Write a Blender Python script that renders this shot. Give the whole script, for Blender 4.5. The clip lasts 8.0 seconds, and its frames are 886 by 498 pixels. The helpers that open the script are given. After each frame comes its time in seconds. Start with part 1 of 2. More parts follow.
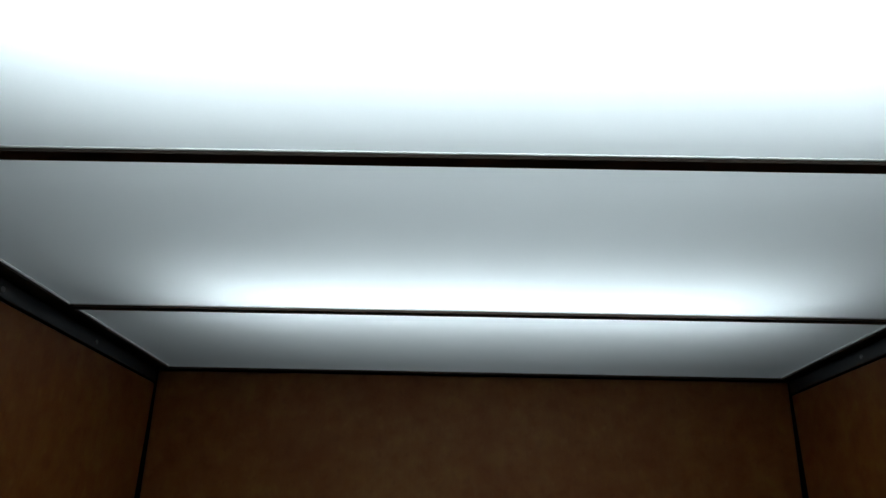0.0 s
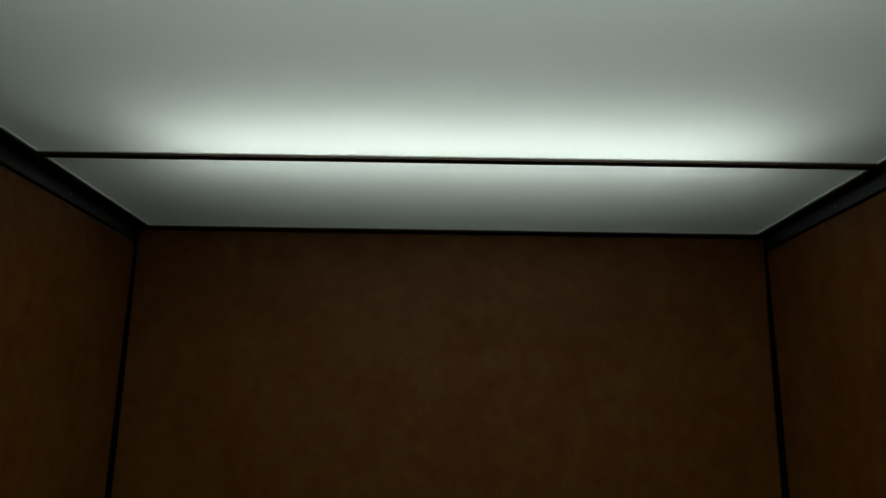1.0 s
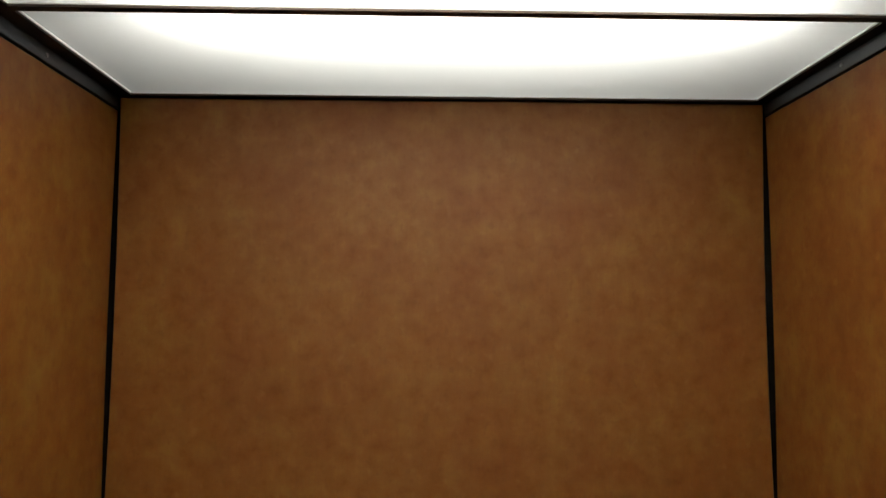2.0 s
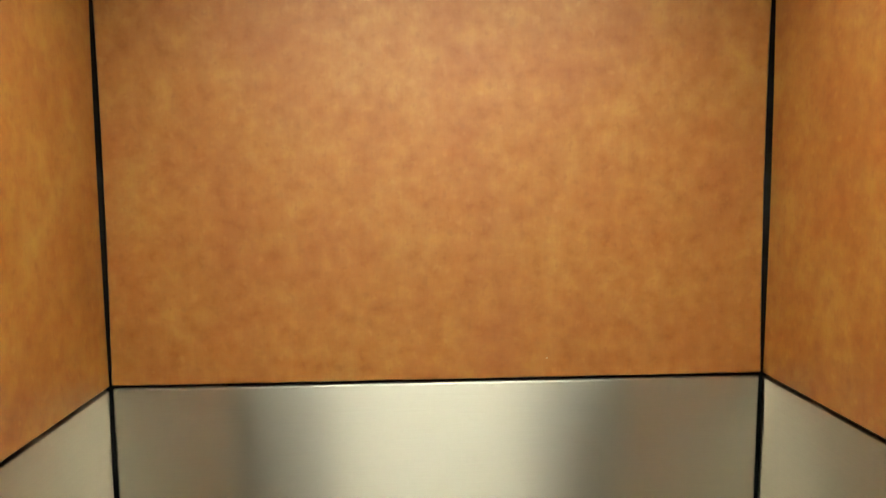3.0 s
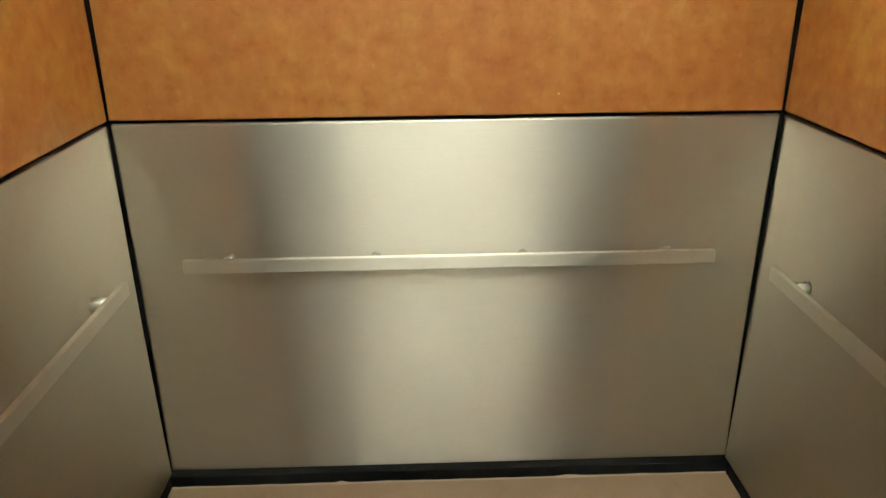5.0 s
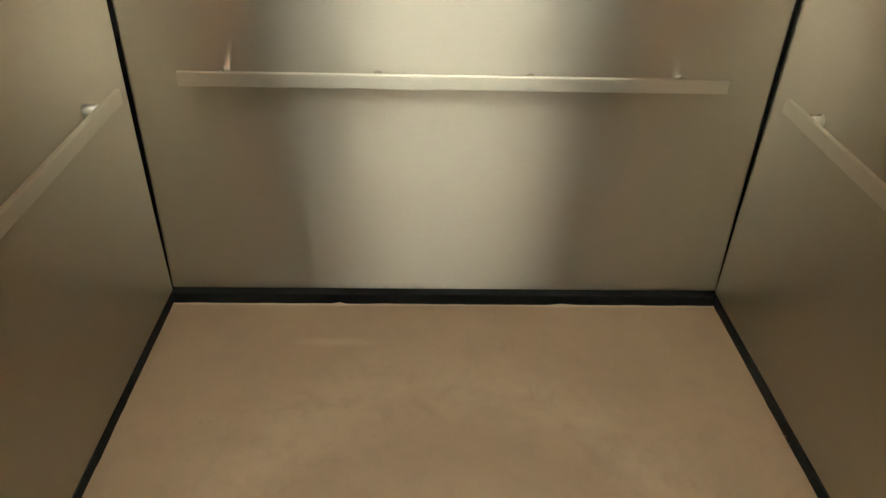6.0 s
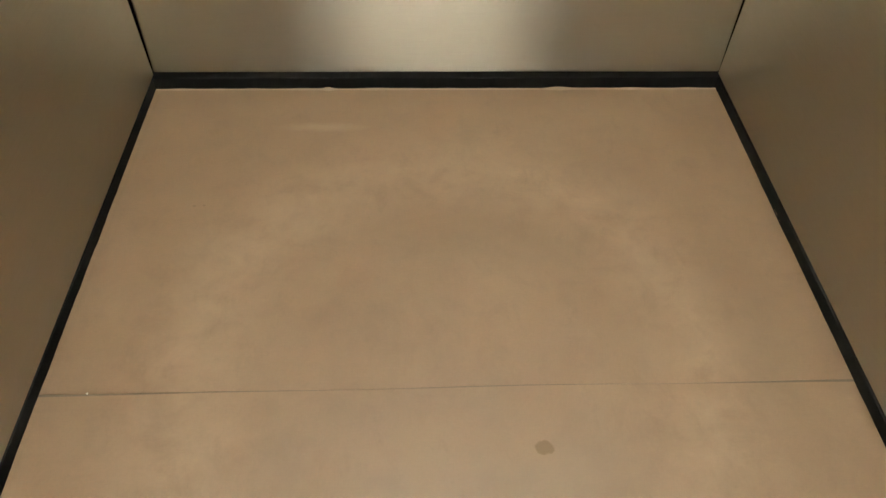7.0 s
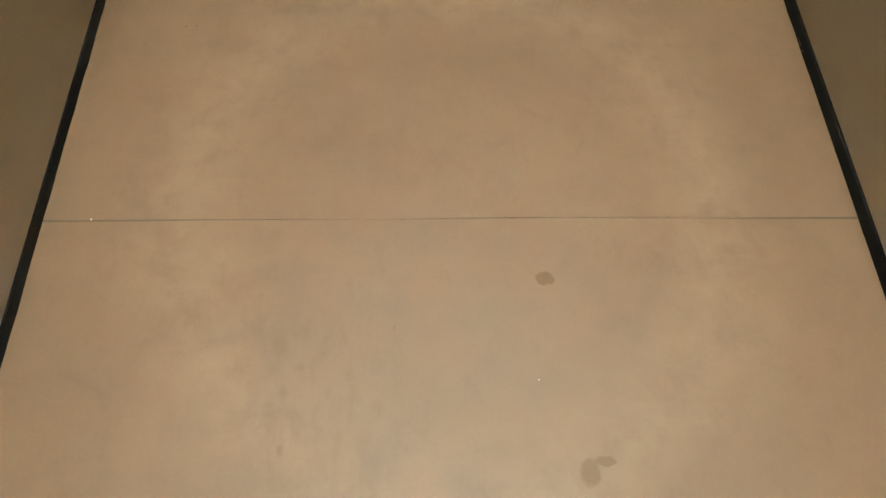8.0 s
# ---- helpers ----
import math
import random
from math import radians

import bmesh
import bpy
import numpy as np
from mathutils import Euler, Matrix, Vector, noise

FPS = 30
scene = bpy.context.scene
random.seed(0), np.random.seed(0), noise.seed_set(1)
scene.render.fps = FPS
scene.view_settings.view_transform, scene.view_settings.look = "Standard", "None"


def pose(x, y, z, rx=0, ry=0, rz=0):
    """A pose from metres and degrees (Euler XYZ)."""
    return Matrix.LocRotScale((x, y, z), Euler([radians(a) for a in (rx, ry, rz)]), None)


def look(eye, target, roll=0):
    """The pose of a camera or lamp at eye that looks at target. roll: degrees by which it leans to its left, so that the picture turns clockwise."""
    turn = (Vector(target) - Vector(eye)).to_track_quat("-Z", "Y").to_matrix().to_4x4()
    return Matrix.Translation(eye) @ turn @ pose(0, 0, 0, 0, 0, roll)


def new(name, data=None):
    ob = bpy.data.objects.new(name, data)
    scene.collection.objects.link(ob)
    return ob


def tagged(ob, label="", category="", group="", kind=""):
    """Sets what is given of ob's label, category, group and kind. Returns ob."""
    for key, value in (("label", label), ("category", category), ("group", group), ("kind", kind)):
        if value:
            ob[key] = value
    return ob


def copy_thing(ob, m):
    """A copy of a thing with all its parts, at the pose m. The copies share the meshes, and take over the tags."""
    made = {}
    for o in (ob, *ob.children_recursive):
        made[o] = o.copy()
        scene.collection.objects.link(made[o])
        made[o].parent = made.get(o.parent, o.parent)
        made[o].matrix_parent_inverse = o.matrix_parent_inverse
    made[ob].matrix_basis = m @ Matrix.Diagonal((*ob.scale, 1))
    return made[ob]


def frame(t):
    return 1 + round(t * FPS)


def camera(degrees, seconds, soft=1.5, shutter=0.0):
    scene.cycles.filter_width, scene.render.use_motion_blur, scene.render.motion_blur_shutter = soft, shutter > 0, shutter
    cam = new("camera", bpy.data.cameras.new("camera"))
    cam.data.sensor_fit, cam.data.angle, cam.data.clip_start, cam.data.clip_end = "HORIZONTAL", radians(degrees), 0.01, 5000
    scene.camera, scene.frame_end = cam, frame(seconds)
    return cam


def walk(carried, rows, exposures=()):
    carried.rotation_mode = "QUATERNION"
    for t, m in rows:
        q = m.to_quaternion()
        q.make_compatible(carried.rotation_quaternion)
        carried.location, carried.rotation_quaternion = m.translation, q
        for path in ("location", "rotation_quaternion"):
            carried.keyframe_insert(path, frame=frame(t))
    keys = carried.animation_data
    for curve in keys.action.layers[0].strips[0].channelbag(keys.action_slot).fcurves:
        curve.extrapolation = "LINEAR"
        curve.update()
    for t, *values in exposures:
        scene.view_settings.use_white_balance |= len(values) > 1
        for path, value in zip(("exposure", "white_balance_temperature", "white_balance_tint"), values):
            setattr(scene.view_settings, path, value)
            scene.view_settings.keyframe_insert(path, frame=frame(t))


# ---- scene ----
cam = camera(62.1, 8.0)
PATH = [
    (0, (-0.061, -2.12, 1.91), (-0.087, -0.261, 2.645), 1.3),
    (0.5, (-0.055, -2.113, 1.894), (-0.058, -0.205, 2.493), 0.9),
    (1, (-0.019, -2.081, 1.828), (-0.022, -0.132, 2.277), 0.9),
    (2.3, (-0.063, -2.041, 1.758), (0.002, -0.043, 1.823), 0.0),
    (2.5, (-0.076, -2.036, 1.752), (0.003, -0.038, 1.746), -0.2),
    (3, (-0.092, -2.019, 1.747), (0.002, -0.031, 1.557), -0.5),
    (3.5, (-0.098, -2.004, 1.706), (0.01, -0.031, 1.397), -0.6),
    (4, (-0.086, -1.984, 1.68), (-0.006, -0.036, 1.235), -0.9),
    (4.2, (-0.078, -1.986, 1.656), (-0.008, -0.048, 1.169), -1.1),
    (5.3, (-0.076, -1.98, 1.56), (-0.034, -0.17, 0.71), -0.3),
    (5.5, (-0.067, -1.983, 1.535), (-0.02, -0.204, 0.614), 0.3),
    (6, (-0.096, -1.987, 1.502), (-0.032, -0.311, 0.407), 1.7),
    (6.3, (-0.086, -1.983, 1.469), (-0.038, -0.378, 0.277), 1.2),
    (6.5, (-0.078, -2.015, 1.456), (-0.029, -0.464, 0.194), 1.0),
    (7, (-0.087, -1.999, 1.425), (-0.012, -0.666, -0.065), 1.8),
    (7.5, (-0.089, -2.022, 1.383), (-0.021, -0.871, -0.251), 2.2),
    (8, (-0.087, -1.982, 1.404), (-0.024, -1.023, -0.35), 3.1),
]
EXPOSURES = [
    (0.0, -3.55, 5400, 2), (0.6, -4.0, 5750, -4), (1.2, -4.16, 6200, -8), (1.5, -3.6, 6300, 0),
    (1.9, -1.7, 6400, 6), (2.3, -0.70, 6950, 14), (2.6, -0.09, 6700, 6), (3.0, 0.48, 6300, -2),
    (3.5, 0.80, 6200, -7), (4.2, 0.82, 6150, -5), (5.3, 0.32, 6250, 1), (6.0, 0.26, 6400, 2), (6.5, 0.44, 6450, 4), (8.0, 0.70, 6500, 6)]
walk(cam, [(t, look(eye, target, roll)) for t, eye, target, roll in PATH], EXPOSURES)

# ---- light: no daylight reaches the car, only the tubes above the ceiling panels
world = bpy.data.worlds.new("world")
scene.world = world
world.use_nodes = True
world.node_tree.nodes["Background"].inputs["Color"].default_value = (0.0, 0.0, 0.0, 1)
TUBE_STRENGTH = 400.0
TUBE_COLOUR = (1.0, 0.97, 0.90, 1)

# ---- plan, metres: x across the car, y towards the rear wall (rear panels at y = 0), z up
HALF = 0.915          # side panel faces at x = +-HALF
FRONT = -2.60         # inner face of the front wall
THICK = 0.018         # panel thickness
JOINT = 1.1815         # joint between wood and steel panels
KICK = 0.041          # top of the black base at the rear
KICK_SIDE = 0.037     # and along the sides
PROUD = 0.030         # the rear base stands out from the panels
CEIL = 2.360          # underside of the ceiling frame
TOP = 2.622           # canopy above the lamps
SEAM = -1.138         # seam of the floor covering
RAIL = 0.804          # top of the handrails


# ---- materials
def mat(name):
    m = bpy.data.materials.new(name)
    m.use_nodes = True
    nt = m.node_tree
    return m, nt, nt.nodes["Principled BSDF"]


def node(nt, kind, **values):
    n = nt.nodes.new(kind)
    for key, value in values.items():
        n.inputs[key].default_value = value
    return n


def coords(nt, scale=(1, 1, 1), shift=(0, 0, 0)):
    tc = nt.nodes.new("ShaderNodeNewGeometry")
    mp = node(nt, "ShaderNodeMapping", Scale=scale, Location=shift)
    nt.links.new(tc.outputs["Position"], mp.inputs["Vector"])
    return mp.outputs["Vector"]


def noise_tex(nt, vec, scale, detail=4.0, rough=0.55, distort=0.0):
    n = node(nt, "ShaderNodeTexNoise", Scale=scale, Detail=detail, Roughness=rough, Distortion=distort)
    nt.links.new(vec, n.inputs["Vector"])
    return n.outputs["Fac"]


def ramp(nt, fac, stops):
    r = nt.nodes.new("ShaderNodeValToRGB")
    els = r.color_ramp.elements
    while len(els) < len(stops):
        els.new(0.5)
    for e, (p, c) in zip(els, stops):
        e.position = p
        e.color = (c, c, c, 1) if isinstance(c, (int, float)) else (*c, 1)
    nt.links.new(fac, r.inputs["Fac"])
    return r.outputs["Color"]


def mix(nt, fac, a, b, kind="MIX"):
    m = nt.nodes.new("ShaderNodeMix")
    m.data_type, m.blend_type = "RGBA", kind
    for socket, value in ((m.inputs[0], fac), (m.inputs[6], a), (m.inputs[7], b)):
        if isinstance(value, (int, float)):
            socket.default_value = value
        elif isinstance(value, tuple):
            socket.default_value = (*value, 1)
        else:
            nt.links.new(value, socket)
    return m.outputs[2]


def calc(nt, op, a, b=0.0, clamp=False):
    m = nt.nodes.new("ShaderNodeMath")
    m.operation, m.use_clamp = op, clamp
    for socket, value in zip(m.inputs, (a, b)):
        if isinstance(value, (int, float)):
            socket.default_value = value
        else:
            nt.links.new(value, socket)
    return m.outputs[0]


def bump(nt, bsdf, height, strength, distance):
    b = node(nt, "ShaderNodeBump", Strength=strength, Distance=distance)
    nt.links.new(height, b.inputs["Height"])
    nt.links.new(b.outputs["Normal"], bsdf.inputs["Normal"])


def wood_laminate():
    """Mottled orange cherry laminate with a satin face."""
    m, nt, p = mat("cherry_laminate")
    cloud = noise_tex(nt, coords(nt, (1, 1, 0.8)), 4.5, 5.0, 0.6, 0.2)
    blotch = noise_tex(nt, coords(nt, (1, 1, 0.95), (3, 1, 7)), 21.0, 3.0, 0.55, 0.0)
    base = ramp(nt, cloud, [(0.30, (0.189, 0.059, 0.0088)), (0.52, (0.214, 0.0795, 0.0130)), (0.72, (0.235, 0.102, 0.0190))])
    spots = ramp(nt, blotch, [(0.31, (0.87, 0.70, 0.50)), (0.44, (0.97, 0.91, 0.84)), (0.53, (1.0, 1.0, 1.0)), (0.66, (1.07, 1.20, 1.16))])
    col = mix(nt, 1.0, base, spots, "MULTIPLY")
    fleck = noise_tex(nt, coords(nt, (1, 1, 0.9), (9, 4, 2)), 33.0, 1.2, 0.4, 0.0)
    col = mix(nt, ramp(nt, fleck, [(0.64, 0.0), (0.78, 0.35)]), col, (0.270, 0.132, 0.030))
    col = mix(nt, ramp(nt, fleck, [(0.26, 0.24), (0.37, 0.0)]), col, (0.136, 0.040, 0.007))
    speck = noise_tex(nt, coords(nt, (1, 1, 0.8), (6, 6, 3)), 46.0, 1.5, 0.5, 0.0)
    col = mix(nt, ramp(nt, speck, [(0.29, 0.30), (0.38, 0.0)]), col, (0.150, 0.043, 0.007))
    grain = noise_tex(nt, coords(nt, (1, 1, 0.12)), 130.0, 3.0)
    col = mix(nt, ramp(nt, grain, [(0.35, 0.10), (0.6, 0.0)]), col, (0.13, 0.043, 0.010))
    nt.links.new(col, p.inputs["Base Color"])
    nt.links.new(ramp(nt, cloud, [(0.3, 0.54), (0.7, 0.47)]), p.inputs["Roughness"])
    p.inputs["Specular IOR Level"].default_value = 0.30
    bump(nt, p, noise_tex(nt, coords(nt), 420.0, 2.0), 0.10, 0.0006)
    return m


def across(nt, brush):
    """The tangent at right angles to the brushing, which runs along the object's own axis brush."""
    axis = node(nt, "ShaderNodeCombineXYZ", X=brush[0], Y=brush[1], Z=brush[2])
    turn = nt.nodes.new("ShaderNodeVectorTransform")
    turn.vector_type, turn.convert_from, turn.convert_to = "VECTOR", "OBJECT", "WORLD"
    nt.links.new(axis.outputs[0], turn.inputs[0])
    geo = nt.nodes.new("ShaderNodeNewGeometry")
    cross = nt.nodes.new("ShaderNodeVectorMath")
    cross.operation = "CROSS_PRODUCT"
    nt.links.new(geo.outputs["Normal"], cross.inputs[0])
    nt.links.new(turn.outputs[0], cross.inputs[1])
    return cross.outputs[0]


def lobe(nt, colour, tangent, wide, narrow, kind):
    """A brushed reflection: wide across the brushing, narrow along it."""
    g = nt.nodes.new("ShaderNodeBsdfAnisotropic")
    g.distribution = kind
    g.inputs["Roughness"].default_value = (wide * narrow) ** 0.25
    g.inputs["Anisotropy"].default_value = (narrow / wide) ** 0.5 - 1.0
    nt.links.new(colour, g.inputs["Color"])
    nt.links.new(tangent, g.inputs["Tangent"])
    return g


def brushed_steel(name, dark, light, dents, lobes, brush=None):
    """Stainless steel brushed along the wall, so that reflections smear up and down."""
    m, nt, p = mat(name)
    nt.nodes.remove(p)
    streak = noise_tex(nt, coords(nt, (2.0, 2.0, 420)), 3.0, 3.0, 0.6)
    col = mix(nt, ramp(nt, streak, [(0.35, 0.0), (0.65, 1.0)]), dark, light)
    smudge = noise_tex(nt, coords(nt, (1, 1, 1), (2, 5, 1)), 9.0, 4.0, 0.6)
    col = mix(nt, ramp(nt, smudge, [(0.55, 0.0), (0.75, 0.15)]), col, tuple(c * 0.85 for c in dark))
    tangent = across(nt, brush) if brush else node(nt, "ShaderNodeCombineXYZ", Z=1.0).outputs[0]
    wave = noise_tex(nt, coords(nt, (1, 1, 0.6), (5, 2, 8)), 2.6, 2.0, 0.4)
    total, last = 0.0, None
    for share, wide, narrow, kind in lobes:
        g = lobe(nt, col, tangent, wide, narrow, kind)
        if dents:
            b = node(nt, "ShaderNodeBump", Strength=0.35, Distance=dents)
            nt.links.new(wave, b.inputs["Height"])
            nt.links.new(b.outputs["Normal"], g.inputs["Normal"])
        total += share
        if last:
            both = node(nt, "ShaderNodeMixShader", Fac=share / total)
            nt.links.new(last.outputs[0], both.inputs[1])
            nt.links.new(g.outputs[0], both.inputs[2])
            last = both
        else:
            last = g
    nt.links.new(last.outputs[0], nt.nodes["Material Output"].inputs["Surface"])
    return m


def satin_metal(name, colour, rough, wear=0.2):
    m, nt, p = mat(name)
    p.inputs["Metallic"].default_value = 1.0
    n = noise_tex(nt, coords(nt), 9.0, 2.0)
    dark = tuple(c * (1 - wear) for c in colour)
    nt.links.new(mix(nt, n, dark, colour), p.inputs["Base Color"])
    nt.links.new(ramp(nt, n, [(0.3, rough - 0.05), (0.7, rough + 0.07)]), p.inputs["Roughness"])
    return m


def black_paint(name, colour, rough):
    m, nt, p = mat(name)
    n = noise_tex(nt, coords(nt), 24.0, 5.0)
    light = tuple(c * 1.7 + 0.0006 for c in colour)
    nt.links.new(mix(nt, ramp(nt, n, [(0.45, 0.0), (0.75, 1.0)]), colour, light), p.inputs["Base Color"])
    p.inputs["Roughness"].default_value = rough
    p.inputs["Specular IOR Level"].default_value = 0.08
    bump(nt, p, noise_tex(nt, coords(nt), 180.0, 3.0), 0.15, 0.001)
    return m


def plain_paint(name, colour, rough):
    m, nt, p = mat(name)
    n = noise_tex(nt, coords(nt), 6.0, 5.0)
    nt.links.new(mix(nt, n, tuple(c * 0.9 for c in colour), colour), p.inputs["Base Color"])
    p.inputs["Roughness"].default_value = rough
    return m


def acrylic():
    """Milky acrylic sheet that lets the tubes' light through."""
    m, nt, p = mat("opal_acrylic")
    out = nt.nodes["Material Output"]
    nt.nodes.remove(p)
    tint = mix(nt, noise_tex(nt, coords(nt), 2.5, 4.0), (0.84, 0.86, 0.86), (0.88, 0.90, 0.89))
    thru = nt.nodes.new("ShaderNodeBsdfTranslucent")
    back = nt.nodes.new("ShaderNodeBsdfDiffuse")
    shine = node(nt, "ShaderNodeBsdfGlossy", Roughness=0.35)
    for n in (thru, back):
        nt.links.new(tint, n.inputs["Color"])
    mixes = [node(nt, "ShaderNodeMixShader", Fac=f) for f in (0.20, 0.03)]
    nt.links.new(thru.outputs[0], mixes[0].inputs[1])
    nt.links.new(back.outputs[0], mixes[0].inputs[2])
    nt.links.new(mixes[0].outputs[0], mixes[1].inputs[1])
    nt.links.new(shine.outputs[0], mixes[1].inputs[2])
    nt.links.new(mixes[1].outputs[0], out.inputs["Surface"])
    return m


def glowing_tube(name, strength):
    m, nt, p = mat(name)
    p.inputs["Base Color"].default_value = (0.9, 0.9, 0.9, 1)
    p.inputs["Emission Color"].default_value = TUBE_COLOUR
    p.inputs["Emission Strength"].default_value = strength
    return m


def blob(nt, vec, cx, cy, rx, ry):
    """1 inside an ellipse on the floor, falling to 0 past its edge."""
    mp = node(nt, "ShaderNodeMapping", Location=(-cx / rx, -cy / ry, 0), Scale=(1 / rx, 1 / ry, 0))
    nt.links.new(vec, mp.inputs["Vector"])
    ln = nt.nodes.new("ShaderNodeVectorMath")
    ln.operation = "LENGTH"
    nt.links.new(mp.outputs[0], ln.inputs[0])
    return ln.outputs["Value"]


def vinyl():
    """Worn tan sheet vinyl with scuffs, two dried drips and a swept arc."""
    m, nt, p = mat("tan_sheet_vinyl")
    pos = coords(nt)
    wob = node(nt, "ShaderNodeTexNoise", Scale=38.0, Detail=3.0)
    nt.links.new(pos, wob.inputs["Vector"])
    mv = node(nt, "ShaderNodeVectorMath")
    mv.operation = "MULTIPLY_ADD"
    mv.inputs[1].default_value = (0.022, 0.022, 0)
    nt.links.new(wob.outputs["Color"], mv.inputs[0])
    nt.links.new(pos, mv.inputs[2])
    edge = mv.outputs[0]
    slow = noise_tex(nt, coords(nt), 2.2, 5.0, 0.6, 0.3)
    mid = noise_tex(nt, coords(nt, (1, 1, 1), (4, 2, 0)), 9.0, 6.0, 0.62, 0.3)
    fine = noise_tex(nt, coords(nt), 160.0, 3.0)
    col = ramp(nt, slow, [(0.3, (0.117, 0.0745, 0.0410)), (0.7, (0.139, 0.0905, 0.0512))])
    col = mix(nt, 1.0, col, ramp(nt, mid, [(0.3, 0.88), (0.5, 1.0), (0.7, 1.05)]), "MULTIPLY")
    col = mix(nt, 1.0, col, ramp(nt, fine, [(0.3, 0.97), (0.7, 1.025)]), "MULTIPLY")
    # greyer walking zone on the sheet by the door
    trodden = ramp(nt, blob(nt, edge, 0.05, -1.85, 0.80, 0.78), [(0.55, 0.45), (1.05, 0.0)])
    col = mix(nt, trodden, col, (0.138, 0.096, 0.058))
    # swept arc of lighter wear, and the duller floor outside and inside it
    ring = blob(nt, edge, 0.0, -1.07, 0.60, 0.68)
    arc = ramp(nt, calc(nt, "ABSOLUTE", calc(nt, "SUBTRACT", ring, 1.0)), [(0.0, 0.36), (0.10, 0.23), (0.30, 0.0)])
    col = mix(nt, calc(nt, "MULTIPLY", arc, ramp(nt, mid, [(0.35, 0.3), (0.65, 1.0)])), col, (0.225, 0.160, 0.102))
    dull = ramp(nt, blob(nt, edge, 0.72, -0.95, 0.12, 0.42), [(0.3, 0.30), (1.0, 0.0)])
    col = mix(nt, dull, col, (0.092, 0.062, 0.034))
    patch = ramp(nt, blob(nt, edge, 0.14, -0.66, 0.30, 0.16), [(0.3, 0.22), (1.0, 0.0)])
    col = mix(nt, patch, col, (0.090, 0.060, 0.032))
    # pale scuff by the rear wall
    scuff = ramp(nt, blob(nt, edge, -0.35, -0.212, 0.16, 0.026), [(0.2, 0.24), (1.0, 0.0)])
    col = mix(nt, scuff, col, (0.24, 0.18, 0.12))
    # dark streaks of ingrained dirt
    dirt = noise_tex(nt, coords(nt, (1, 0.55, 1), (7, 3, 0)), 13.0, 6.0, 0.7, 0.4)
    col = mix(nt, ramp(nt, dirt, [(0.57, 0.0), (0.78, 0.42)]), col, (0.084, 0.055, 0.030))
    # scuffed patch where people stand, streaked along the car, a few heel smudges and two small nicks
    streaks = noise_tex(nt, coords(nt, (1, 0.45, 1), (2, 8, 0)), 34.0, 4.0, 0.6, 0.2)
    for cx, cy, rx, ry, much in ((-0.27, -1.50, 0.26, 0.36, 0.30), (0.40, -1.22, 0.22, 0.10, 0.26), (-0.10, -0.95, 0.30, 0.20, 0.22)):
        zone = ramp(nt, blob(nt, edge, cx, cy, rx, ry), [(0.2, much), (1.0, 0.0)])
        col = mix(nt, calc(nt, "MULTIPLY", zone, ramp(nt, streaks, [(0.46, 0.0), (0.66, 1.0)])), col, (0.088, 0.058, 0.031))
    for cx, cy, rx, ry, much in ((-0.36, -1.425, 0.018, 0.034, 0.26), (-0.315, -1.47, 0.024, 0.014, 0.24), (-0.343, -1.52, 0.012, 0.018, 0.30),
                                 (-0.338, -1.632, 0.010, 0.013, 0.40),
                                 (-0.686, -0.558, 0.007, 0.005, 0.7), (-0.660, -0.556, 0.006, 0.005, 0.7), (-0.14, -1.398, 0.004, 0.004, 0.5)):
        spot = ramp(nt, blob(nt, edge if rx > 0.009 else pos, cx, cy, rx, ry), [(0.2, much), (1.2, 0.0)])
        col = mix(nt, spot, col, (0.072, 0.048, 0.026))
    # dried drips
    one = ramp(nt, blob(nt, edge, 0.192, -1.277, 0.022, 0.017), [(0.80, 0.80), (1.0, 0.0)])
    two = ramp(nt, blob(nt, edge, 0.242, -1.682, 0.021, 0.030), [(0.70, 0.62), (1.02, 0.0)])
    three = ramp(nt, blob(nt, edge, 0.274, -1.662, 0.022, 0.012), [(0.70, 0.62), (1.02, 0.0)])
    for drip in (one, two, three):
        col = mix(nt, drip, col, (0.074, 0.041, 0.011))
    nt.links.new(col, p.inputs["Base Color"])
    nt.links.new(ramp(nt, mid, [(0.3, 0.48), (0.7, 0.62)]), p.inputs["Roughness"])
    p.inputs["Specular IOR Level"].default_value = 0.35
    bump(nt, p, noise_tex(nt, coords(nt), 300.0, 3.0), 0.12, 0.0008)
    return m


WOOD = wood_laminate()
# shares and widths of the brushed reflection
BRUSHED = ((0.70, 0.61, 0.0105, "BECKMANN"), (0.19, 0.22, 0.011, "GGX"), (0.11, 0.85, 0.20, "GGX"))
STEEL = brushed_steel("brushed_stainless_steel", (0.545, 0.490, 0.402), (0.575, 0.516, 0.422), 0.007,
                      BRUSHED)
RAIL_STEEL = brushed_steel("brushed_rail_steel", (0.67, 0.616, 0.515), (0.70, 0.645, 0.54), 0.0,
                           ((0.68, 0.60, 0.025, "BECKMANN"), (0.16, 0.20, 0.025, "GGX"), (0.16, 0.75, 0.40, "GGX")), (1, 0, 0))
SCREW = satin_metal("screw_steel", (0.30, 0.30, 0.30), 0.45, 0.1)
POST_STEEL = satin_metal("turned_post_steel", (0.92, 0.90, 0.84), 0.27, 0.02)
TRIM = satin_metal("dull_grey_metal", (0.13, 0.135, 0.142), 0.40, 0.3)
BRONZE = satin_metal("dark_bronze_frame", (0.060, 0.045, 0.036), 0.42, 0.3)
BLACK = black_paint("black_wall_paint", (0.004, 0.0038, 0.0037), 0.7)
BASE = black_paint("black_rubber_base", (0.0026, 0.0024, 0.0023), 0.7)
VINYL = vinyl()
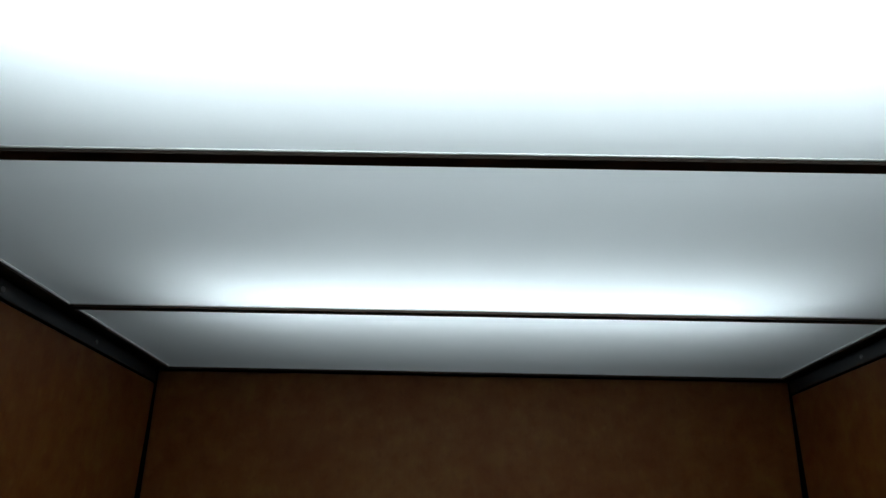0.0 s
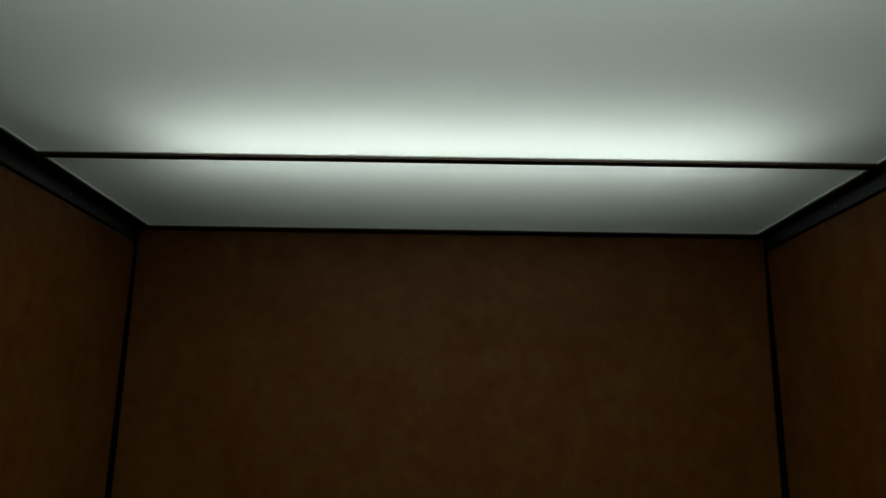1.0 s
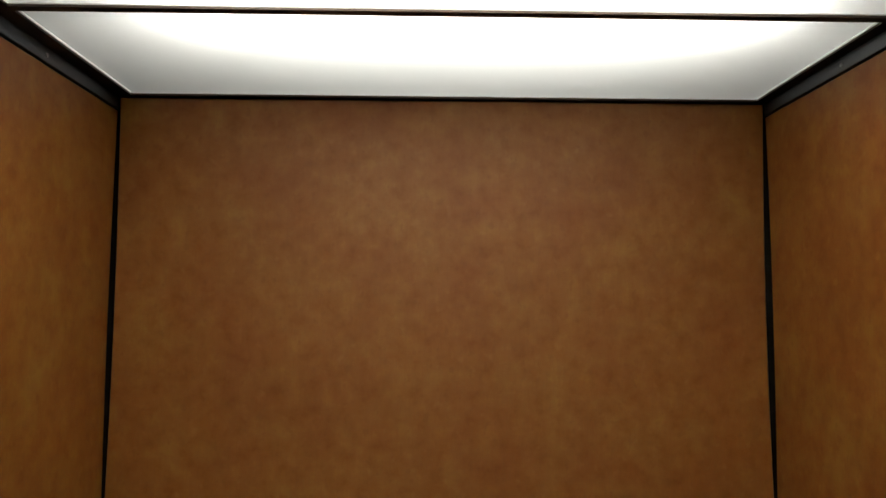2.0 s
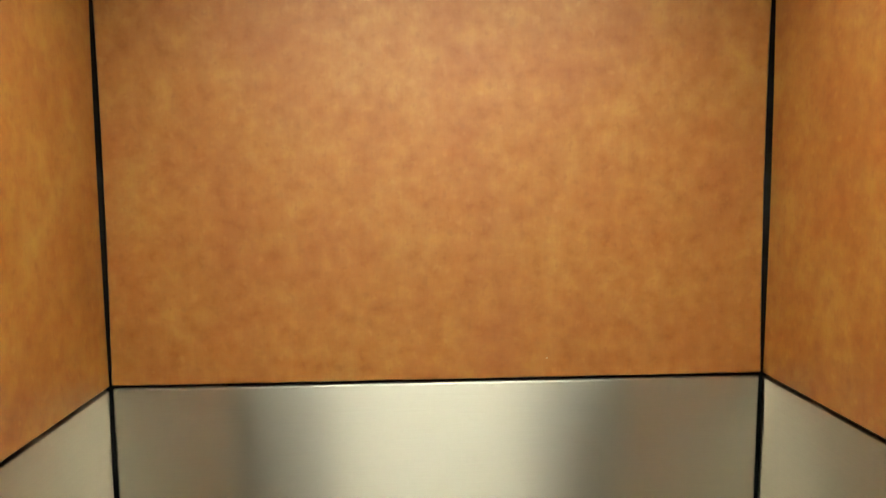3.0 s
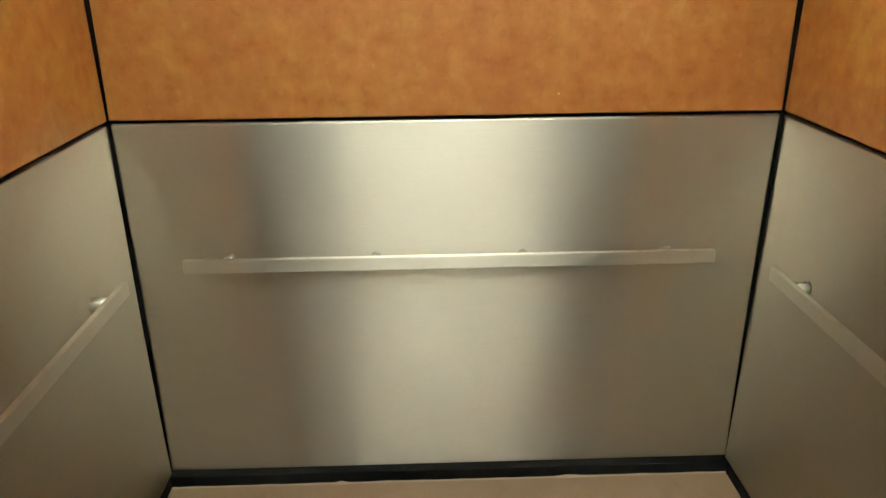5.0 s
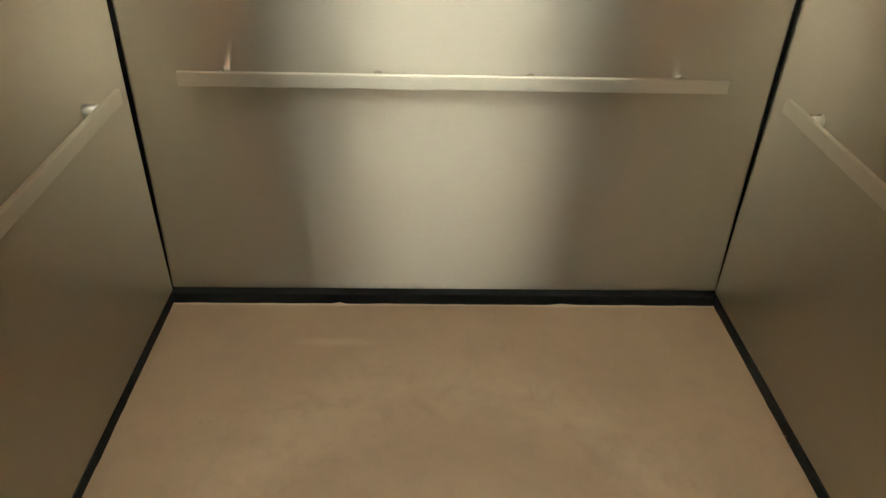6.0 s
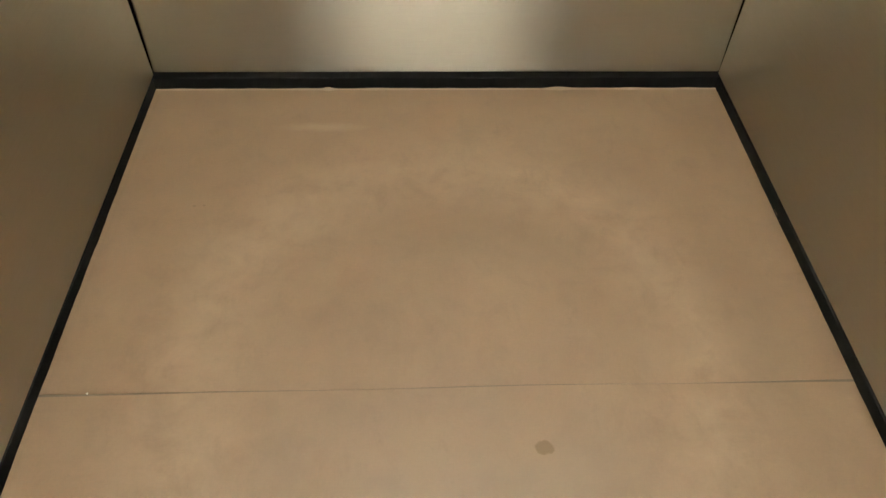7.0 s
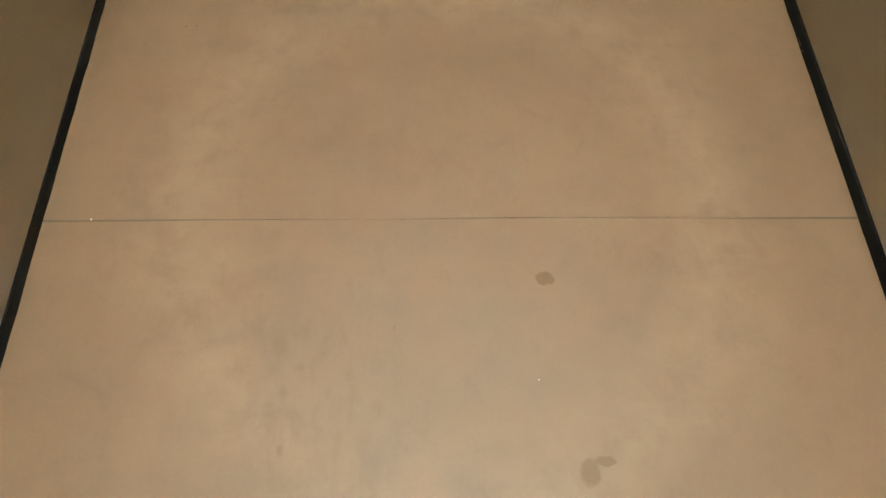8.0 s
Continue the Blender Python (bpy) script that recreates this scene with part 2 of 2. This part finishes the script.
LINT = plain_paint("grey_lint", (0.33, 0.31, 0.27), 0.8)
CAULK = plain_paint("tan_caulk", (0.25, 0.18, 0.12), 0.7)
DIRT = plain_paint("seam_dirt", (0.07, 0.052, 0.035), 0.9)
OPAL = acrylic()
TUBE = glowing_tube("fluorescent_tube", TUBE_STRENGTH)
# the rear tube, set to 0.74 of the others' strength
DIM_TUBE = glowing_tube("dim_fluorescent_tube", TUBE_STRENGTH * 0.74)
WHITE = plain_paint("white_enamel", (0.75, 0.75, 0.73), 0.4)
# unseen front end: dark walls and a pale door shape the steel's reflections
TAUPE = plain_paint("taupe_wall_paint", (0.10, 0.097, 0.084), 0.5)
CREAM = plain_paint("pale_door_enamel", (0.85, 0.82, 0.73), 0.35)
CANOPY = plain_paint("grey_canopy_paint", (0.13, 0.134, 0.134), 0.6)


# ---- mesh helpers
def part(name, bm, material, parent=None, label=""):
    me = bpy.data.meshes.new(name)
    bmesh.ops.recalc_face_normals(bm, faces=bm.faces)
    bm.to_mesh(me)
    bm.free()
    me.materials.append(material)
    ob = new(name, me)
    if parent:
        ob.parent = parent
    if label:
        tagged(ob, label)
    return ob


def box(bm, x0, x1, y0, y1, z0, z1, bevel=0.0, segments=2):
    got = bmesh.ops.create_cube(bm, size=1.0)["verts"]
    for v in got:
        v.co = Vector(((x0 + x1) / 2 + v.co.x * (x1 - x0), (y0 + y1) / 2 + v.co.y * (y1 - y0), (z0 + z1) / 2 + v.co.z * (z1 - z0)))
    if bevel:
        edges = list({e for v in got for e in v.link_edges})
        bmesh.ops.bevel(bm, geom=edges, offset=bevel, segments=segments, affect="EDGES", profile=0.6)
    return bm


def block(*bounds, bevel=0.0):
    return box(bmesh.new(), *bounds, bevel=bevel)


def rod(bm, a, b, r0, r1=None, sides=24, bevel=0.0):
    a, b = Vector(a), Vector(b)
    got = bmesh.ops.create_cone(bm, cap_ends=True, segments=sides, radius1=r0, radius2=r0 if r1 is None else r1, depth=(b - a).length)["verts"]
    m = Matrix.Translation((a + b) / 2) @ (b - a).to_track_quat("Z", "Y").to_matrix().to_4x4()
    bmesh.ops.transform(bm, matrix=m, verts=got)
    if bevel:
        rims = [e for e in {e for v in got for e in v.link_edges} if any(len(f.verts) > 4 for f in e.link_faces)]
        bmesh.ops.bevel(bm, geom=rims, offset=bevel, segments=2, affect="EDGES")
    return bm


def smooth(ob):
    for f in ob.data.polygons:
        f.use_smooth = len(f.vertices) == 4
    return ob


def panel(side, u0, u1, z0, z1, end0=0.0, end1=0.0, bow0=0.0, bow1=0.0, edge=0.0025, lean=0.0):
    """A wall panel lofted up its height. u runs along the wall; end0/end1 set the ends in, bow0/bow1 set them in further at
    half height; lean brings the foot of the far end out from the wall."""
    bm = bmesh.new()
    rows = 18
    levels = [(z0, edge), (z0 + edge, 0.0)] + [(z0 + (z1 - z0) * i / rows, 0.0) for i in range(1, rows)] + [(z1 - edge, 0.0), (z1, edge)]
    rings = []
    for z, back in levels:
        k = (z - z0) / (z1 - z0)
        arch = 4 * k * (1 - k)
        a, b = u0 + end0 + bow0 * arch, u1 - end1 - bow1 * arch
        d = THICK - back
        section = [(a, 0.0), (a, d - edge), (a + edge, d), (b - edge, d), (b, d - edge), (b, 0.0)]
        ring = []
        for u, proud in section:
            off = THICK - proud - (lean * (1 - k) if u > (a + b) / 2 else 0.0)
            if side == "rear":
                co = (u, off, z)
            elif side == "left":
                co = (-HALF - off, u, z)
            elif side == "right":
                co = (HALF + off, u, z)
            else:
                co = (u, FRONT - off, z)
            ring.append(bm.verts.new(co))
        rings.append(ring)
    for r0, r1 in zip(rings, rings[1:]):
        for i in range(6):
            j = (i + 1) % 6
            bm.faces.new((r0[i], r0[j], r1[j], r1[i]))
    bm.faces.new(rings[0])
    bm.faces.new(list(reversed(rings[-1])))
    return bm


# ---- shell of the car
wall_rear = tagged(part("wall_rear", block(-HALF - 0.07, HALF + 0.07, THICK, 0.07, -0.05, TOP), BLACK), "black-painted rear wall of a lift car behind its panels", "wall", kind="structure")
wall_left = tagged(part("wall_left", block(-HALF - 0.07, -HALF - THICK, FRONT - 0.07, THICK, -0.05, TOP), BLACK), "black-painted side wall behind wood and steel panels", "wall", kind="structure")
wall_right = tagged(part("wall_right", block(HALF + THICK, HALF + 0.07, FRONT - 0.07, THICK, -0.05, TOP), BLACK), "black-painted side wall behind wood and steel panels", "wall", kind="structure")

DOOR_L, DOOR_R, DOOR_H = -0.57, 0.67, 2.13
bm = bmesh.new()
box(bm, -HALF - THICK, DOOR_L, FRONT - 0.07, FRONT, -0.05, TOP)
box(bm, DOOR_R, HALF + THICK, FRONT - 0.07, FRONT, -0.05, TOP)
box(bm, DOOR_L, DOOR_R, FRONT - 0.07, FRONT, DOOR_H, TOP)
wall_front = tagged(part("wall_front", bm, TAUPE), "plain taupe front wall round the car door", "wall", kind="structure")

# unseen door, painted pale so the rear steel reflects a bright column
door = tagged(new("door_1"), "unseen closed sliding lift door, two leaves, pale to brighten the steel's reflection", "door", kind="structure")
door.location = ((DOOR_L + DOOR_R) / 2, FRONT - 0.05, 0)
mid_x = (DOOR_R - DOOR_L) / 2
for sx in (-1, 1):
    leaf = part("door_leaf", block(min(0.002 * sx, sx * (mid_x + 0.0)), max(0.002 * sx, sx * mid_x), -0.02, 0.015, 0.004, DOOR_H, bevel=0.003), CREAM, door)

# ---- floor
floor = tagged(part("floor", block(-HALF - THICK, HALF + THICK, FRONT - 0.07, THICK, -0.05, -0.0012), DIRT), "tan sheet vinyl lift floor, scuffed, with one cross seam", "floor", kind="structure")


def seam_bend(x):
    return 0.0022 * math.sin(x * 3.1 + 0.6) + 0.0012 * math.sin(x * 9.0)


def sheet(y0, y1, seam_at_top):
    """One length of vinyl; its seam edge runs a little crooked."""
    bm = bmesh.new()
    n = 40
    cols = []
    for i in range(n + 1):
        x = -HALF - 0.012 + (2 * HALF + 0.024) * i / n
        gap = 0.0005 + 0.0008 * abs(math.sin(x * 5.0 + 1.0)) + 0.0024 * max(0.0, (abs(x) - 0.55) / 0.36)
        a, b = (y0, SEAM + seam_bend(x) - gap) if seam_at_top else (SEAM + seam_bend(x) + gap, y1)
        cols.append([bm.verts.new((x, y, z)) for y, z in ((a, -0.0012), (a, 0.0), (b, 0.0), (b, -0.0012))])
    for c0, c1 in zip(cols, cols[1:]):
        for j in range(3):
            bm.faces.new((c0[j], c0[j + 1], c1[j + 1], c1[j]))
    return bm


part("vinyl_sheet", sheet(SEAM, 0.014, False), VINYL, floor)
part("vinyl_sheet", sheet(FRONT - 0.05, SEAM, True), VINYL, floor)


def crumb(at, radius, label):
    """A small uneven grain of dirt or paint."""
    bm = bmesh.new()
    bmesh.ops.create_icosphere(bm, subdivisions=2, radius=radius)
    for v in bm.verts:
        v.co = v.co * (1 + 0.35 * noise.noise(v.co * (2.4 / radius) + Vector(at))) + Vector(at)
    return tagged(part("crumb", bm, LINT), label, "debris")


crumb((-0.807, SEAM, 0.0006), 0.0024, "tiny white crumb caught in the floor seam")
crumb((0.149, -1.512, 0.0006), 0.0014, "tiny white crumb lying on the vinyl floor")
crumb((0.294, -0.0006, 1.242), 0.0018, "tiny white paint speck stuck on the rear laminate")

# ---- black base and its caulk
part("base_strip", block(-HALF - 0.004, HALF + 0.004, -PROUD, THICK, 0.0, KICK, bevel=0.003), BASE, wall_rear, "black rubber base strip")


def side_base(sx, foot, toe):
    """A rubber base strip along a side wall, pressed on by hand: its foot and top edge run slightly uneven."""
    bm = bmesh.new()
    n = 150
    prev = None
    for i in range(n + 1):
        y = FRONT + (-PROUD + 0.004 - FRONT) * i / n
        wob = noise.noise(Vector((y * 7.0, sx * 4.0, 0.0))) + 0.5 * noise.noise(Vector((y * 21.0, sx * 9.0, 2.0)))
        out = foot + toe * max(0.0, 1.0 - abs(y) / 2.2) + 0.0016 * wob
        top = KICK_SIDE + 0.0006 * noise.noise(Vector((y * 11.0, sx, 5.0)))
        section = ((-THICK, 0.0), (out + 0.0012 * abs(wob), 0.0), (out, 0.006), (out, top - 0.0025), (out - 0.0025, top), (-THICK, top))
        cur = [bm.verts.new((sx * (HALF - d), y, z)) for d, z in section]
        if prev:
            for j in range(6):
                bm.faces.new((prev[j], prev[(j + 1) % 6], cur[(j + 1) % 6], cur[j]))
        else:
            bm.faces.new(cur)
        prev = cur
    bm.faces.new(list(reversed(prev)))
    return bm


part("base_strip", side_base(-1, 0.001, 0.007), BASE, wall_left, "black rubber base strip")
part("base_strip", side_base(1, 0.005, 0.009), BASE, wall_right, "black rubber base strip")


def caulk_bead():
    bm = bmesh.new()
    n = 260
    prev = None
    for i in range(n + 1):
        x = -HALF + 0.01 + (2 * HALF - 0.02) * i / n
        h = 0.002 + 0.0035 * max(0.0, noise.noise(Vector((x * 14.0, 0.3, 0.0))) + 0.1)
        for cx, w, up in ((-0.36, 0.016, 0.007), (0.38, 0.03, 0.005), (-0.2, 0.04, 0.003), (0.62, 0.05, 0.003)):
            h += up * math.exp(-((x - cx) / w) ** 2)
        cur = [bm.verts.new((x, y, z)) for y, z in ((0.004 - PROUD, 0.0), (0.004 - PROUD, h), (-0.0015 - PROUD, h * 0.8), (-0.004 - PROUD - h * 0.5, 0.0))]
        if prev:
            for j in range(4):
                bm.faces.new((prev[j], prev[(j + 1) % 4], cur[(j + 1) % 4], cur[j]))
        else:
            bm.faces.new(cur)
        prev = cur
    bm.faces.new(list(reversed(prev)))
    return bm


part("caulk_bead", caulk_bead(), CAULK, floor, "ragged tan caulk along the base")



def smear(name, start, end, width, material, parent, label):
    """A thin streak of dried paste or a scratch's burr, tapering to its ends."""
    bm = bmesh.new()
    a, b = Vector(start), Vector(end)
    along = (b - a).normalized()
    for i in range(7):
        k = i / 6
        r = width * (0.25 + math.sin(math.pi * k) * (0.75 + 0.25 * math.sin(9.0 * k)))
        got = bmesh.ops.create_icosphere(bm, subdivisions=1, radius=1.0)["verts"]
        for v in got:
            v.co = a + (b - a) * k + v.co * r + along * v.co.dot(along) * (b - a).length * 0.12
    return part(name, bm, material, parent, label)


smear("caulk_smear", (HALF - 0.0105, -0.585, 0.006), (HALF - 0.0105, -0.665, 0.006), 0.0022, CAULK, floor, "pale caulk smeared on the base")

# ---- wall panels
GAP = 0.0055
VIEW_END = -1.15       # out of view from here to the front; no laminate built there
part("wood_panel", panel("rear", -HALF, HALF, JOINT + GAP, CEIL - 0.007, 0.003, 0.003, 0.006, 0.008), WOOD, wall_rear, "mottled orange cherry laminate panel")
part("steel_panel", panel("rear", -HALF, HALF, KICK + 0.001, JOINT - GAP, 0.005, 0.007, 0.002, 0.004, edge=0.004), STEEL, wall_rear, "brushed stainless steel panel")
for side, wall, end, bow, lean in (("left", wall_left, 0.006, 0.014, 0.006), ("right", wall_right, 0.001, 0.004, 0.010)):
    # added unseen panel: keeps orange laminate out of the steel's reflections
    part("unseen_panel", panel(side, FRONT + 0.004, VIEW_END - 0.004, JOINT + GAP, CEIL - 0.046), TAUPE, wall, "plain taupe panel added out of view, darkens the steel's reflections")
    part("wood_panel", panel(side, VIEW_END, 0.0, JOINT + GAP, CEIL - 0.046, 0.0, 0.004, 0.0, 0.010), WOOD, wall, "mottled orange cherry laminate panel")
    part("steel_panel", panel(side, FRONT + 0.004, 0.0, KICK_SIDE + 0.001, JOINT - GAP, 0.0, end, 0.0, bow, lean=lean), STEEL, wall, "brushed stainless steel panel")
smear("scratch", (HALF - 0.0002, -0.888, 0.128), (HALF - 0.0002, -0.902, 0.112), 0.0014, LINT, wall_right, "short pale scratch in the steel")

# ---- metal strip along the top of the side walls, with screws
for sx, wall in ((-1, wall_left), (1, wall_right)):
    a, b = sorted((sx * (HALF - 0.003), sx * (HALF + THICK)))
    strip = part("top_strip", block(a, b, FRONT, -0.006, CEIL - 0.042, CEIL - 0.006, bevel=0.003), TRIM, wall, "dull grey metal strip")
    for i in range(6):
        y = -0.40 - 0.40 * i
        bm = rod(bmesh.new(), (sx * (HALF + 0.002), y, CEIL - 0.026), (sx * (HALF - 0.0055), y, CEIL - 0.026), 0.0075, 0.005, 14)
        smooth(part("screw", bm, SCREW, strip, "dull screw head"))

# ---- ceiling: canopy, tubes, frame and acrylic sheets
ceiling = tagged(part("ceiling", block(-HALF - 0.07, HALF + 0.07, FRONT - 0.07, 0.07, TOP, TOP + 0.04), CANOPY), "grey-painted steel canopy above the light panels", "ceiling", kind="structure")

light = tagged(new("ceiling_light"), "luminous ceiling of milky acrylic sheets in a bronze frame", "ceiling light")
light.location = (0, 0, CEIL)
BARS = (-0.610, -1.291, -1.960)
IN_L, IN_R, IN_Y = -0.876, 0.886, -0.016


def frame_piece(name, x0, x1, y0, y1):
    """A dark flange that carries the sheets."""
    part(name, block(x0, x1, y0, y1, -0.004, 0.001, bevel=0.001), BRONZE, light)


L0, R0 = -HALF - THICK, HALF + THICK
frame_piece("frame_side", L0, IN_L, FRONT, THICK)
frame_piece("frame_side", IN_R, R0, FRONT, THICK)
frame_piece("frame_end", IN_L, IN_R, IN_Y, THICK)
frame_piece("frame_end", IN_L, IN_R, FRONT, FRONT + 0.03)
for y in BARS:
    bm = box(bmesh.new(), IN_L - 0.006, IN_R + 0.006, y - 0.012, y + 0.012, -0.0045, 0.001, bevel=0.001)
    box(bm, IN_L - 0.006, IN_R + 0.006, y - 0.002, y + 0.002, 0.001, 0.007)
    part("cross_bar", bm, BRONZE, light)
# white strips added on the frame: they catch the tubes' light, so the slit along the sheets shows as a bright edge
SLIT = 0.005


def edge_reflector(x0, x1, y0, y1):
    part("edge_reflector", block(x0, x1, y0, y1, 0.0012, 0.014, bevel=0.0006), WHITE, light, "thin white strip added to draw the sheet's bright edge")


edge_reflector(IN_L - 0.003, IN_L, FRONT + 0.03, IN_Y)
edge_reflector(IN_R, IN_R + 0.003, FRONT + 0.03, IN_Y)
edge_reflector(IN_L, IN_R, IN_Y, IN_Y + 0.003)
for y in BARS:
    edge_reflector(IN_L + 0.001, IN_R - 0.001, y - 0.012, y - 0.009)
edges = [IN_Y + 0.012, *BARS, FRONT + 0.024]
for y1, y0 in zip(edges, edges[1:]):
    # one milky sheet, 3 mm thick, resting on the bar at its front edge
    x0, x1, front, back = IN_L + SLIT, IN_R - SLIT, y0 + 0.006, y1 - 0.012 - SLIT * 0.7
    bm = bmesh.new()
    rings = [[bm.verts.new(c) for c in ((x0 + d, front + d, z), (x1 - d, front + d, z), (x1 - d, back - d, z), (x0 + d, back - d, z))]
             for d, z in ((0.0, 0.0045), (0.0, 0.0026), (0.001, 0.0018))]
    for r0, r1 in zip(rings, rings[1:]):
        for i in range(4):
            bm.faces.new((r0[i], r0[(i + 1) % 4], r1[(i + 1) % 4], r1[i]))
    bm.faces.new(rings[-1])
    sheet_ob = part("diffuser", bm, OPAL, light, "milky acrylic sheet")
    if sheet_ob.data.polygons[-1].normal.z > 0:
        sheet_ob.data.flip_normals()


def strip_light(x, y, glow):
    """A bare four-foot fluorescent batten under the canopy."""
    thing = tagged(new("strip_light"), "unseen white fluorescent batten with one lit tube", "lamp", "tubes above the ceiling")
    thing.location = (x, y, TOP)
    part("housing", block(-0.64, 0.64, -0.03, 0.03, -0.045, 0.0, bevel=0.004), WHITE, thing)
    for sx in (-1, 1):
        a, b = sorted((sx * 0.603, sx * 0.622))
        part("lamp_holder", block(a, b, -0.012, 0.012, -0.108, -0.043, bevel=0.003), WHITE, thing)
    smooth(part("tube", rod(bmesh.new(), (-0.604, 0, -0.093), (0.604, 0, -0.093), 0.013, sides=16), glow, thing, "lit fluorescent tube"))
    return thing


strip_light(0.03, -0.68, DIM_TUBE)
strip_light(0.03, -1.60, TUBE)
# added over the unseen front end to light the pale door more
strip_light(0.03, -2.10, TUBE)


# ---- handrails
def handrail(length, posts, label):
    """A flat steel bar along x, set off from a wall at y = 0 on round posts; z = 0 is its top."""
    thing = tagged(new("handrail"), label, "handrail", "handrails of the car")
    bm = box(bmesh.new(), -length / 2, length / 2, -0.064, -0.049, -0.040, 0.0, bevel=0.0034, segments=4)
    part("bar", bm, RAIL_STEEL, thing, "flat satin steel bar with rounded edges")
    for x in posts:
        post = part("post", rod(bmesh.new(), (x, -0.052, -0.025), (x, 0.001, -0.025), 0.0158, sides=40), POST_STEEL, thing, "bright round steel standoff")
        smooth(post)
    return thing


rear = handrail(1.508, (-0.640, -0.217, 0.211, 0.634), "flat satin steel handrail on four posts, rear wall")
rear.location = (0, 0, RAIL)
side_posts = (0.855, 0.0, -0.855)
left = handrail(1.88, side_posts, "flat satin steel handrail on posts along side wall")
left.matrix_basis = pose(-HALF, -0.203 - 0.94, RAIL + 0.006, 0, 0, 90)
copy_thing(left, pose(HALF - 0.003, -0.200 - 0.94, RAIL + 0.006, 0, 0, -90))
